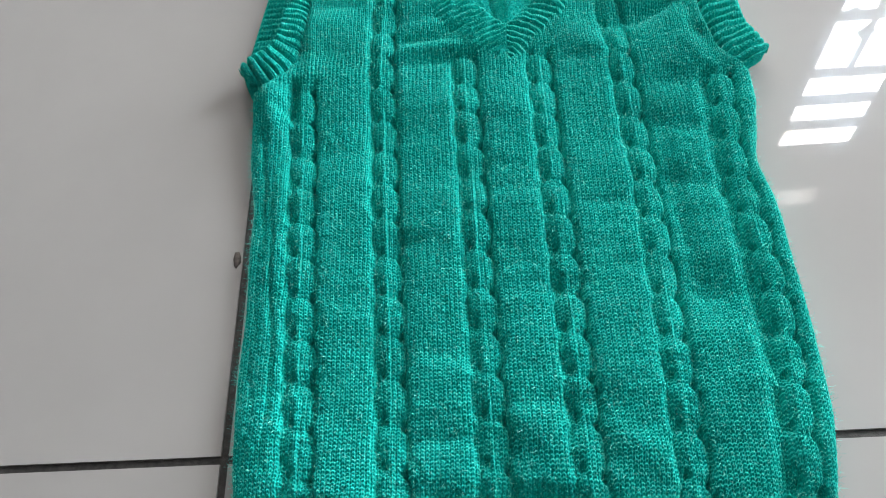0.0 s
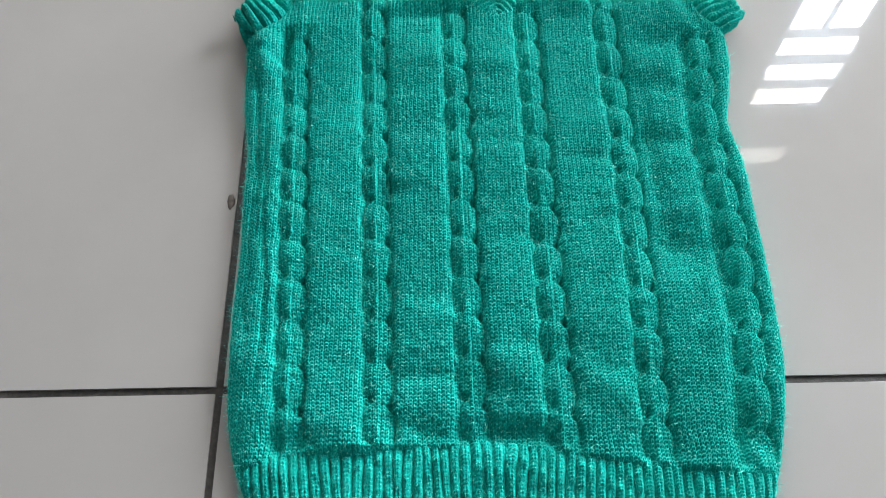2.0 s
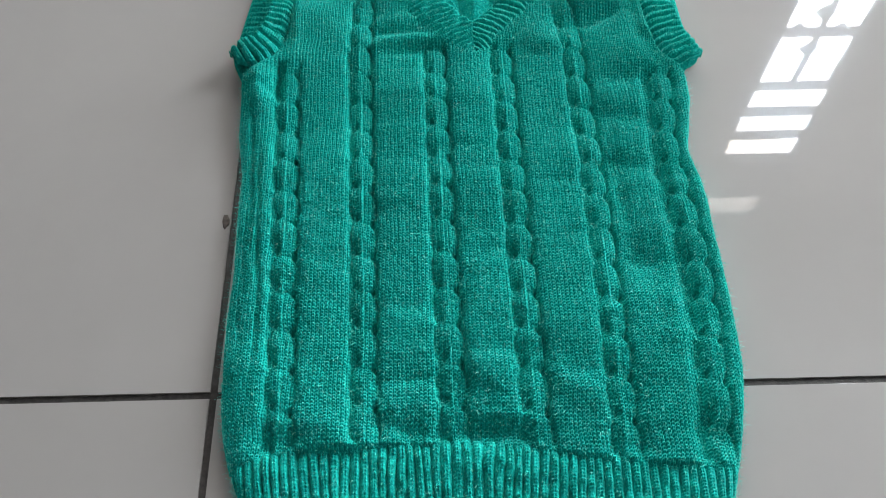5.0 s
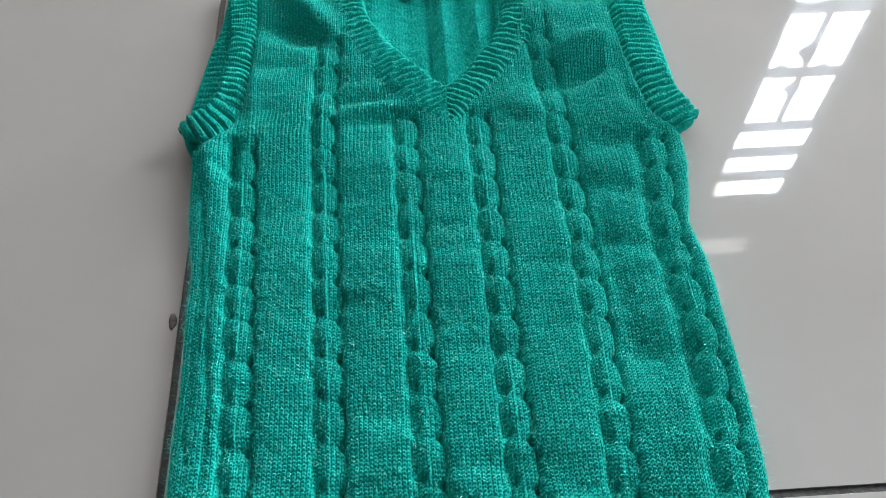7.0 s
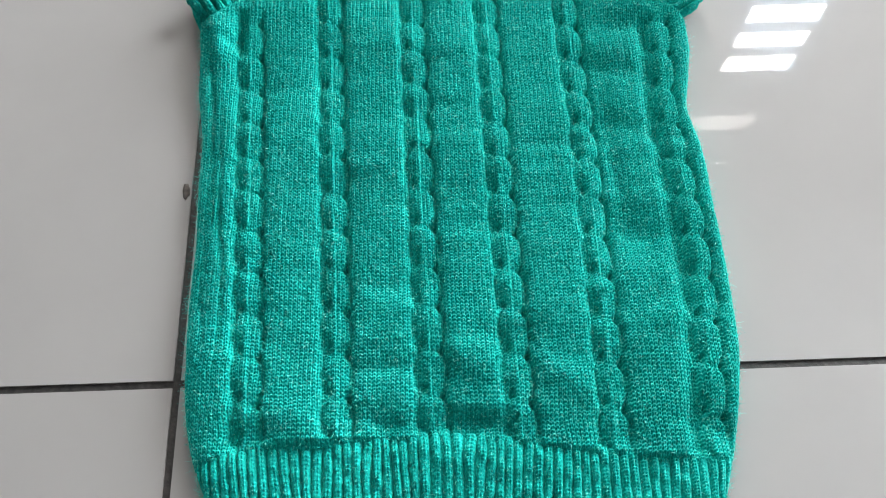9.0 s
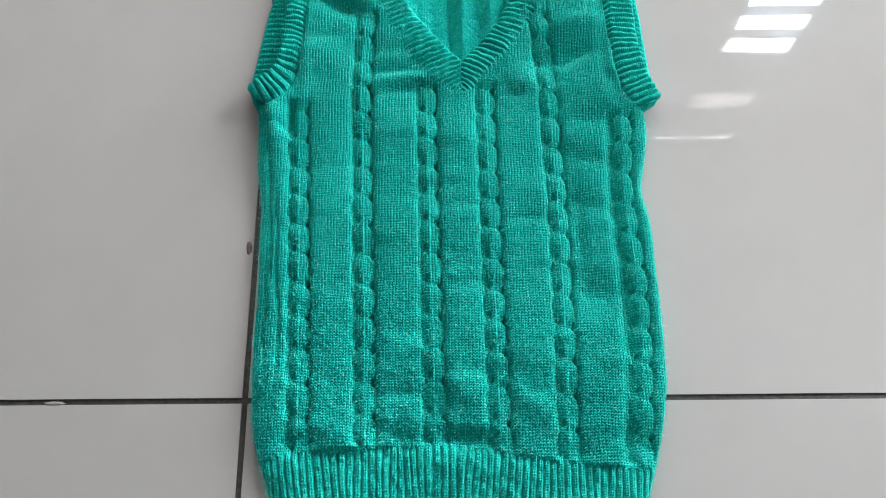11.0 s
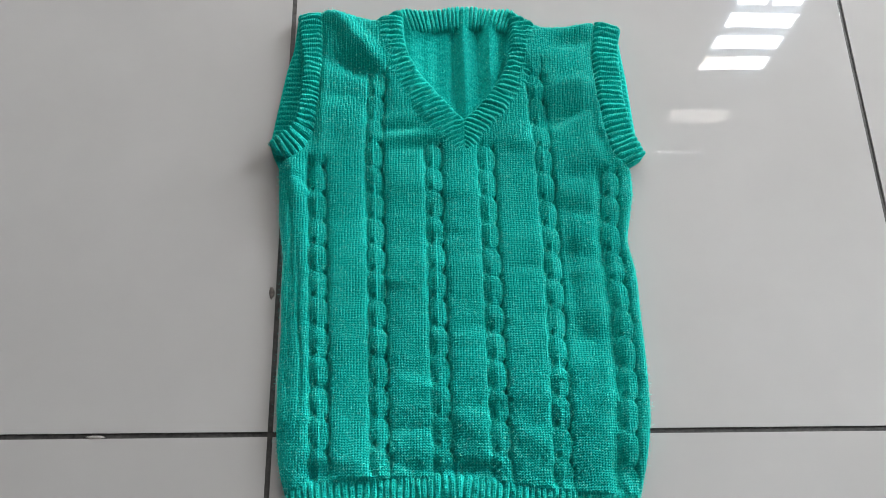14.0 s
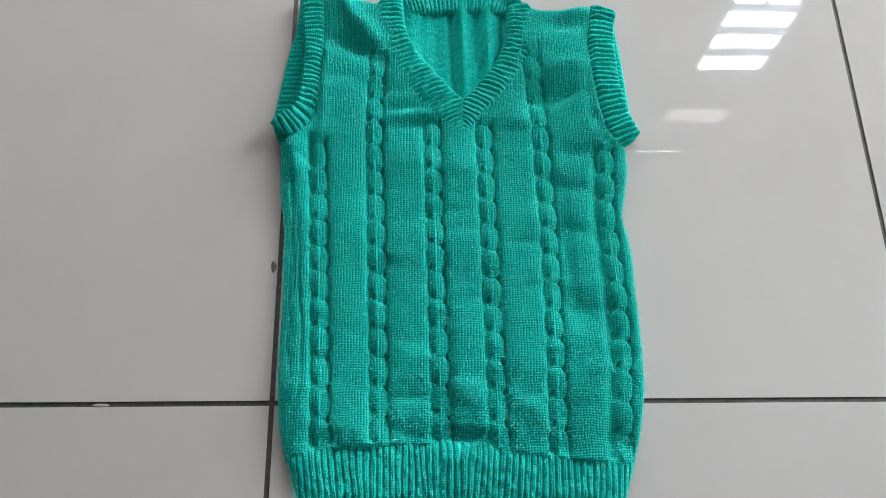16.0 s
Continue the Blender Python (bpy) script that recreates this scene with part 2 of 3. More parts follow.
# unseen wide window, added to let in the corner light
wide = tagged(new("window_4"), "wide open window in a grey iron frame, added out of view", "window", kind="structure")
wide.location = (WIDE[0], WALL_Y, WIDE[2])
for fx0, fx1, fz0, fz1 in ((0.001, 0.03, 0, 1.95), (0.77, 0.799, 0, 1.95), (0.03, 0.77, 0, 0.03), (0.03, 0.77, 1.92, 1.949)):
    box_part("window_frame", (fx0, fx1, 0.0, 0.04, fz0, fz1), IRON, wide, "", 0.002)
# added plates mask the holes, enlarged so that light reaches the panes
for name_, (a, b, c, d), e, e2 in (("ventilator_head", VENT, 0.12, 0.10), ("slit_head", SLIT, 0.09, 0.14)):
    tagged(box_part(name_.replace("head", "apron"), (a + 0.001, b - 0.001, WALL_Y + 0.001, WALL_Y + 0.007, c - e2 + 0.001, c - 0.001), IRON, bevel=0.001), "added grey iron plate masking the enlarged hole under a vent pane", "vent plate", kind="structure")
    tagged(box_part(name_, (a + 0.001, b - 0.001, WALL_Y + 0.001, WALL_Y + 0.007, d + 0.001, d + e - 0.001), IRON, bevel=0.001), "added grey iron plate masking the enlarged hole over a vent pane", "vent plate", kind="structure")
# beige sheets behind the corner window's top lights, standing in for the view outside
pb = bmesh.new()
for ring in ([(1.386, 2.239), (1.585, 2.239), (1.602, 2.335), (1.386, 2.335)], [(1.386, 2.152), (1.500, 2.152), (1.515, 2.178), (1.386, 2.178)]):
    f_ = [pb.verts.new((px, WALL_Y + 0.008, pz)) for px, pz in ring]
    g_ = [pb.verts.new((px, WALL_Y + 0.009, pz)) for px, pz in ring]
    pb.faces.new(f_)
    pb.faces.new(g_[::-1])
    for i in range(4):
        pb.faces.new((f_[i], g_[i], g_[(i + 1) % 4], f_[(i + 1) % 4]))
tagged(mesh_object("outside_view_sheet", pb, BEIGE_SHEET), "beige sheet standing in for the view outside a window light", "paper")
# assumed panes, added for a dim patch and thin line mirrored in the floor
tagged(box_part("ventilator_pane", (VENT[0] + 0.001, VENT[1] - 0.001, WALL_Y + 0.002, WALL_Y + 0.006, VENT[2] + 0.001, VENT[3]), FROST), "assumed frosted glass ventilator pane above window", "window", kind="structure")
tagged(box_part("assumed_slit_pane", (SLIT[0] + 0.001, SLIT[1] - 0.001, WALL_Y + 0.002, WALL_Y + 0.006, SLIT[2] + 0.001, SLIT[3]), SLIT_GLASS), "assumed thin frosted slit under ceiling", "window", kind="structure")

# ---- the vest: a green cable-knit pullover lying flat ----
vest = tagged(new("knitted_vest"), "green sleeveless cable-knit vest lying flat on floor tiles", "vest")


def line(pts):
    """x as a smooth function of y (or the reverse) from a few stations."""
    a = np.array(sorted(pts))
    fine = np.linspace(a[0, 0], a[-1, 0], 400)
    v = np.interp(fine, a[:, 0], a[:, 1])
    ker = np.hanning(25)
    v = np.convolve(np.pad(v, 12, mode="edge"), ker / ker.sum(), "valid")
    return lambda q: np.interp(q, fine, v)


def lattice(seed):
    return np.random.RandomState(seed).rand(64, 64) * 2 - 1


def vnoise(x, y, sx, sy, seed):
    """Smooth value noise with cells of sx by sy metres."""
    g = lattice(seed)
    u, v = x / sx + 100.37, y / sy + 100.71
    i, j = np.floor(u).astype(int), np.floor(v).astype(int)
    fu, fv = u - i, v - j
    fu, fv = fu * fu * (3 - 2 * fu), fv * fv * (3 - 2 * fv)
    a, b = g[i % 64, j % 64], g[(i + 1) % 64, j % 64]
    c, d = g[i % 64, (j + 1) % 64], g[(i + 1) % 64, (j + 1) % 64]
    return (a * (1 - fu) + b * fu) * (1 - fv) + (c * (1 - fu) + d * fu) * fv


HEM_TOP = line([(0.0, -0.053), (0.023, -0.050), (0.055, -0.043), (0.10, -0.041), (0.16, -0.041), (0.205, -0.046), (0.25, -0.053), (0.34, -0.061)])
HEM_LOW = line([(0.0, -0.097), (0.035, -0.095), (0.08, -0.090), (0.12, -0.090), (0.16, -0.088), (0.22, -0.093), (0.30, -0.098), (0.34, -0.099)])
LEFT_ = line([(-0.100, 0.036), (-0.080, 0.030), (-0.059, 0.024), (-0.039, 0.018), (-0.010, 0.011), (0.015, 0.008), (0.046, 0.007), (0.088, 0.008),
             (0.133, 0.006), (0.167, 0.006), (0.203, 0.000), (0.233, -0.001), (0.252, -0.006), (0.262, -0.007), (0.270, 0.012), (0.294, 0.026), (0.332, 0.029), (0.392, 0.032), (0.460, 0.027)])
RIGHT_ = line([(-0.100, 0.302), (-0.085, 0.306), (-0.061, 0.314), (-0.042, 0.320), (-0.017, 0.326), (0.009, 0.331), (0.035, 0.332), (0.067, 0.332),
              (0.111, 0.331), (0.152, 0.332), (0.179, 0.328), (0.200, 0.333), (0.231, 0.339), (0.252, 0.346), (0.260, 0.345), (0.272, 0.329), (0.306, 0.322), (0.345, 0.318), (0.385, 0.316), (0.460, 0.326)])


def LEFT(y):
    return LEFT_(y) - 0.0030 * np.clip((0.25 - y) / 0.02, 0, 1) - 0.0032 * np.clip((0.01 - y) / 0.04, 0, 1)


def RIGHT(y):
    return RIGHT_(y) + 0.0056 * np.clip((0.25 - y) / 0.02, 0, 1) + 0.0034 * np.clip((0.19 - y) / 0.06, 0, 1)


SHOULDER = line([(-0.02, 0.434), (0.006, 0.436), (0.031, 0.442), (0.055, 0.438), (0.088, 0.430), (0.102, 0.434), (0.18, 0.434), (0.25, 0.430), (0.266, 0.422), (0.293, 0.423), (0.324, 0.433), (0.36, 0.43)])
CABLES = [line([(-0.06, 0.047), (0.114, 0.040), (0.252, 0.033), (0.46, 0.030)]), line([(-0.06, 0.099), (0.114, 0.094), (0.285, 0.088), (0.38, 0.092), (0.46, 0.096)]),
          line([(-0.06, 0.154), (0.113, 0.150), (0.268, 0.147), (0.46, 0.143)]), line([(-0.06, 0.204), (0.113, 0.202), (0.257, 0.200), (0.46, 0.198)]),
          line([(-0.06, 0.257), (0.162, 0.260), (0.285, 0.257), (0.38, 0.250), (0.46, 0.247)]), line([(-0.06, 0.313), (-0.006, 0.317), (0.04, 0.3215), (0.10, 0.3215), (0.137, 0.3195), (0.18, 0.3180), (0.25, 0.3225), (0.46, 0.330)])]
CABLE_TOP = [0.268, 0.378, 0.290, 0.288, 0.385, 0.262]
TWIST_FROM = [0.2570, 0.2804, 0.2552, 0.2512, 0.2760, 0.2514]
TWIST = [0.02741, 0.02689, 0.02716, 0.02726, 0.02761, 0.02845]
CABLE_W = 0.0084


def ridge(x, y, ax, ay, bx, by, w, h):
    """A soft fold of height h along the line from a to b."""
    dx, dy = bx - ax, by - ay
    t = np.clip(((x - ax) * dx + (y - ay) * dy) / (dx * dx + dy * dy), 0, 1)
    d = np.hypot(x - ax - t * dx, y - ay - t * dy)
    return h * np.exp(-(d / w) ** 2) * np.sin(np.pi * np.clip(0.12 + 0.76 * t, 0, 1))


# soft folds and creases: from (x, y) to (x, y), half width, height
CREASES = [
    # left shoulder: a fold towards the neck with a deep hollow under it
    ((0.040, 0.438), (0.098, 0.366), 0.0095, 0.0072), ((0.036, 0.388), (0.088, 0.356), 0.0120, -0.0066), ((0.045, 0.335), (0.082, 0.331), 0.008, -0.0014),
    ((0.036, 0.42), (0.036, 0.27), 0.004, 0.0022),
    # creases beside the neck
    ((0.100, 0.272), (0.149, 0.283), 0.0060, -0.0036), ((0.100, 0.283), (0.147, 0.292), 0.0058, 0.0034), ((0.100, 0.295), (0.136, 0.301), 0.0045, -0.0034), ((0.098, 0.307), (0.136, 0.314), 0.006, 0.0026),
    # right shoulder
    ((0.257, 0.306), (0.304, 0.325), 0.0090, -0.0080), ((0.262, 0.340), (0.316, 0.354), 0.0110, 0.0066), ((0.268, 0.397), (0.3185, 0.412), 0.0080, -0.0044), ((0.262, 0.417), (0.315, 0.423), 0.008, 0.0030),
    ((0.321, 0.415), (0.3165, 0.300), 0.0042, 0.0046), ((0.312, 0.400), (0.309, 0.305), 0.006, -0.0026), ((0.3165, 0.305), (0.333, 0.266), 0.0050, 0.0030), ((0.311, 0.312), (0.324, 0.258), 0.0075, -0.0048),
    ((0.223, 0.303), (0.250, 0.275), 0.0140, 0.0046), ((0.180, 0.250), (0.168, 0.205), 0.0160, 0.0026),
    # underarm pocket and furrows down the left side
    ((0.0262, 0.266), (0.0268, 0.234), 0.0048, -0.0068), ((0.011, 0.257), (0.016, 0.220), 0.0062, 0.0036),
    ((0.0076, 0.226), (0.0169, 0.098), 0.0019, -0.0034), ((0.0163, 0.185), (0.0235, 0.075), 0.0017, -0.0026), ((0.0105, 0.150), (0.0150, 0.010), 0.0018, -0.0024), ((0.0215, 0.120), (0.0260, 0.0), 0.0018, -0.0020),
    ((0.010, 0.245), (0.026, 0.238), 0.005, -0.003),
    # across the panels
    ((0.268, 0.098), (0.310, 0.062), 0.0180, -0.0062), ((0.276, 0.246), (0.314, 0.248), 0.0080, -0.0030), ((0.274, 0.212), (0.312, 0.205), 0.0080, -0.0030), ((0.262, 0.170), (0.312, 0.160), 0.0080, -0.0024),
    ((0.274, 0.215), (0.277, 0.090), 0.0070, -0.0040), ((0.214, 0.150), (0.258, 0.152), 0.0055, -0.0018), ((0.220, 0.100), (0.255, 0.108), 0.0050, -0.0018), ((0.110, 0.055), (0.145, 0.050), 0.006, -0.0016),
    ((0.286, 0.020), (0.312, 0.030), 0.010, 0.0030), ((0.110, 0.000), (0.148, 0.004), 0.005, -0.0026),
    # bulges and hollows above the hem
    ((0.163, 0.018), (0.191, -0.002), 0.0130, 0.0044), ((0.156, -0.033), (0.194, -0.036), 0.0075, -0.0050), ((0.026, -0.030), (0.048, -0.038), 0.0130, -0.0040), ((0.205, 0.010), (0.250, -0.024), 0.009, 0.0030),
    ((0.300, -0.030), (0.326, -0.046), 0.0090, -0.0044), ((0.060, -0.020), (0.085, -0.030), 0.010, 0.0024), ((0.112, -0.030), (0.140, -0.034), 0.006, -0.0026),
]


def folds(x, y):
    z = 0.0018 * vnoise(x, y, 0.055, 0.028, 3) + 0.0007 * vnoise(x, y, 0.03, 0.009, 4)
    z += 0.0018 * vnoise(x, y, 0.09, 0.07, 5)
    x, y = x + 0.0022 * vnoise(x, y, 0.018, 0.022, 14), y + 0.0030 * vnoise(x, y, 0.022, 0.030, 15)
    for (ax, ay), (bx, by), w, h in CREASES:
        z += ridge(x, y, ax, ay, bx, by, w, h)
    return z


def stitches(x, y, rows=1.0):
    """Plain knitting: columns of small V stitches."""
    u = x / 0.00268 + 0.25 * vnoise(x, y, 0.02, 0.012, 8)
    a = np.abs((u % 1.0) - 0.5) * 2
    v = (y / 0.0023 + 0.5 * a + 0.35 * vnoise(x, y, 0.012, 0.012, 9)) % 1.0
    hump = np.sqrt(np.clip(1 - a ** 3.0, 0, 1)) - 0.24 * np.exp(-(a / 0.20) ** 2)
    loose = 0.84 + 0.20 * vnoise(x, y, 0.0029, 0.0026, 10) + 0.16 * vnoise(x, y, 0.0013, 0.0012, 12)
    return 0.0031 * hump * loose + 0.0017 * rows * np.sin(np.pi * v) ** 0.8 * (0.35 + 0.65 * hump)


def tip_lift(x, y):
    return 0.010 * np.exp(-((x + 0.004) / 0.024) ** 2 - ((y - 0.310) / 0.055) ** 2) + 0.003 * np.exp(-((x - 0.352) / 0.018) ** 2 - ((y - 0.285) / 0.04) ** 2)


def front_height(x, y):
    dl, dr = x - LEFT(y), RIGHT(y) - x
    d = np.clip(np.minimum(dl / (0.016 + 0.015 * np.clip((0.24 - y) / 0.05, 0, 1)), dr / 0.016), 0, 1)
    edge = np.sqrt(1 - (1 - d) ** 2)
    top = np.clip((SHOULDER(x) - y) / 0.012, 0, 1)
    z = 0.0016 + (0.0122 + 1.35 * folds(x, y)) * edge * (0.35 + 0.65 * np.sqrt(1 - (1 - top) ** 2))
    z += tip_lift(x, y) * np.clip((y - 0.19) / 0.06, 0, 1) * (0.3 + 0.7 * edge)
    # panels swell a little between the cables
    z += 0.0010 * vnoise(x, y, 0.018, 0.05, 11) * edge
    knit = stitches(x, y)
    for k, c in enumerate(CABLES):
        s = (x - c(y)) / CABLE_W
        near = np.abs(s) < 2.2
        fade = np.clip((CABLE_TOP[k] - y) / (0.026 if k in (1, 4) else 0.010), 0, 1) * np.clip((y - HEM_TOP(x)) / 0.006, 0, 1)
        q = (y - TWIST_FROM[k] + 0.0016 * vnoise(x * 0 + k, y, 1, 0.05, 20 + k)) / TWIST[k]
        f = q % 1.0
        end = np.abs(2 * f - 1)
        # each twist is an oval link, pinched at both ends; its far strand dips under at the lower end
        wide = np.where(s > 0, 1.0 - 0.46 * end ** 3.2, 1.0 - 0.24 * end ** 3.2)
        away = np.clip(np.abs(s) - wide, 0, None) * CABLE_W
        z -= (0.0020 * np.exp(-(away / 0.0050) ** 2) + np.where(s > 0, 0.0054, 0.0034) * np.exp(-((away - 0.0006) / np.where(s > 0, 0.0015, 0.0020)) ** 2)) * fade * edge
        link = np.clip(1 - np.abs(s / wide) ** 2.6, 0, 1) ** 0.6 * (0.66 + 0.34 * np.clip(1 - end ** 5, 0, 1) ** 0.6)
        slant = s + 0.28 - 0.34 * (f - 0.5)
        dip = 1 / (1 + np.exp(slant * 14)) * np.exp(-((f - 0.30) / 0.25) ** 2)
        pit = np.exp(-(((s + 0.52) / 0.27) ** 2 + ((f - 0.17) / 0.12) ** 2) ** 2)
        nick = np.exp(-((s - 0.86) / 0.26) ** 2) * np.exp(-((1 - end) / 0.17) ** 2)
        chain = 0.0046 * link - 0.0028 * dip * (link > 0) - 0.0046 * pit - 0.0072 * nick
        z += np.where(near, chain * fade * (0.4 + 0.6 * edge), 0)
        if k == 5:
            z -= 0.0055 * np.exp(-((s + 1.45) / 0.55) ** 2) * fade
    z += knit * np.clip(edge + 0.25, 0, 1)
    z -= 0.0055 * np.clip((HEM_TOP(x) + 0.0035 - y) / 0.0040, 0, 1) ** 1.5
    return np.maximum(z, 0.0015)


def grid_faces(nu, nv):
    i = np.arange((nu - 1) * (nv - 1))
    a = (i // (nv - 1)) * nv + i % (nv - 1)
    return np.stack([a, a + nv, a + nv + 1, a + 1], 1)


def inside(poly, x, y):
    hit = np.zeros(x.shape, bool)
    n_ = len(poly)
    for i in range(n_):
        (ax, ay), (bx, by) = poly[i], poly[(i + 1) % n_]
        cross = ((ay > y) != (by > y)) & (x < (bx - ax) * (y - ay) / (by - ay + 1e-12) + ax)
        hit ^= cross
    return hit


NECK_OUT_L = [(0.088, 0.432), (0.092, 0.405), (0.100, 0.373), (0.109, 0.349), (0.121, 0.327), (0.134, 0.309), (0.148, 0.293), (0.162, 0.279), (0.1775, 0.264)]
NECK_IN_L = [(0.117, 0.444), (0.1165, 0.418), (0.120, 0.394), (0.127, 0.377), (0.137, 0.361), (0.148, 0.346), (0.160, 0.331), (0.169, 0.321), (0.1785, 0.311)]
NECK_OUT_R = [(0.257, 0.426), (0.257, 0.401), (0.254, 0.377), (0.249, 0.360), (0.241, 0.343), (0.227, 0.325), (0.211, 0.307), (0.194, 0.286), (0.1780, 0.264)]
NECK_IN_R = [(0.227, 0.444), (0.230, 0.424), (0.229, 0.404), (0.226, 0.384), (0.219, 0.363), (0.208, 0.344), (0.194, 0.326), (0.186, 0.318), (0.1785, 0.311)]
ARM_IN_L = [(0.006, 0.437), (0.0095, 0.412), (0.012, 0.391), (0.014, 0.370), (0.014, 0.351), (0.0135, 0.333), (0.012, 0.315), (0.008, 0.299), (-0.003, 0.290), (-0.016, 0.281)]
ARM_OUT_L = [(0.030, 0.441), (0.032, 0.415), (0.033, 0.392), (0.032, 0.362), (0.031, 0.332), (0.030, 0.312), (0.027, 0.292), (0.019, 0.272), (0.007, 0.265), (-0.0115, 0.273)]
ARM_IN_R = [(0.349, 0.424), (0.345, 0.408), (0.343, 0.393), (0.343, 0.372), (0.344, 0.352), (0.344, 0.332), (0.346, 0.312), (0.350, 0.295), (0.355, 0.282), (0.3595, 0.272)]
ARM_OUT_R = [(0.324, 0.434), (0.319, 0.410), (0.315, 0.385), (0.316, 0.365), (0.317, 0.345), (0.3185, 0.325), (0.320, 0.306), (0.324, 0.283), (0.330, 0.264), (0.341, 0.257), (0.3545, 0.265)]

# front panel and its cable columns share one knitted surface
NU, NV = 740, 1040
uu, vv = np.meshgrid(np.linspace(0, 1, NU), np.linspace(0, 1, NV), indexing="ij")
yy = -0.068 + vv * (0.446 + 0.068)
uw = 0.5 - 0.5 * np.cos(np.pi * uu) * (0.18) - 0.5 * 0.82 * (1 - 2 * uu)
xx = LEFT(yy) + uw * (RIGHT(yy) - LEFT(yy))
yy = np.maximum(yy, HEM_TOP(xx) - 0.002)
yy = np.minimum(yy, SHOULDER(xx))
zz = front_height(xx, yy)
verts = np.stack([xx, yy, zz], -1).reshape(-1, 3)
faces = grid_faces(NU, NV)
mid_f = verts[faces].mean(1)
cut = [((NECK_OUT_L[i][0] * 0.6 + NECK_IN_L[i][0] * 0.4), (NECK_OUT_L[i][1] * 0.6 + NECK_IN_L[i][1] * 0.4)) for i in range(9)]
cut += [((NECK_OUT_R[i][0] * 0.6 + NECK_IN_R[i][0] * 0.4), (NECK_OUT_R[i][1] * 0.6 + NECK_IN_R[i][1] * 0.4)) for i in range(8, -1, -1)]
cut += [(0.24, 0.47), (0.11, 0.47)]
keep = ~inside(cut, mid_f[:, 0], mid_f[:, 1])
flat = np.ptp(verts[faces][:, :, 1], axis=1) < 1e-6
faces, mid_f = faces[keep & ~flat], mid_f[keep & ~flat]
region = np.full(len(faces), -1)
for k, c in enumerate(CABLES):
    s = np.abs(mid_f[:, 0] - c(mid_f[:, 1])) / CABLE_W
    region[(s < 1.0) & (mid_f[:, 1] < CABLE_TOP[k]) & (mid_f[:, 1] > HEM_TOP(mid_f[:, 0]))] = k
array_part("front_panel", verts, faces[region == -1], YARN, vest)
for k in range(6):
    array_part("cable", verts, faces[region == k], YARN, vest, "raised column of twisted knit cable")


# ribbed bands
def resample(pts, n):
    a = np.array(pts, float)
    for _ in range(2):
        b = [a[0]]
        for p, q in zip(a[:-1], a[1:]):
            b += [0.75 * p + 0.25 * q, 0.25 * p + 0.75 * q]
        a = np.array(b + [a[-1]])
    d = np.r_[0, np.cumsum(np.hypot(*np.diff(a, axis=0).T))]
    s = np.linspace(0, d[-1], n)
    return np.stack([np.interp(s, d, a[:, 0]), np.interp(s, d, a[:, 1])], 1), d[-1]


BAND_POINTS = []


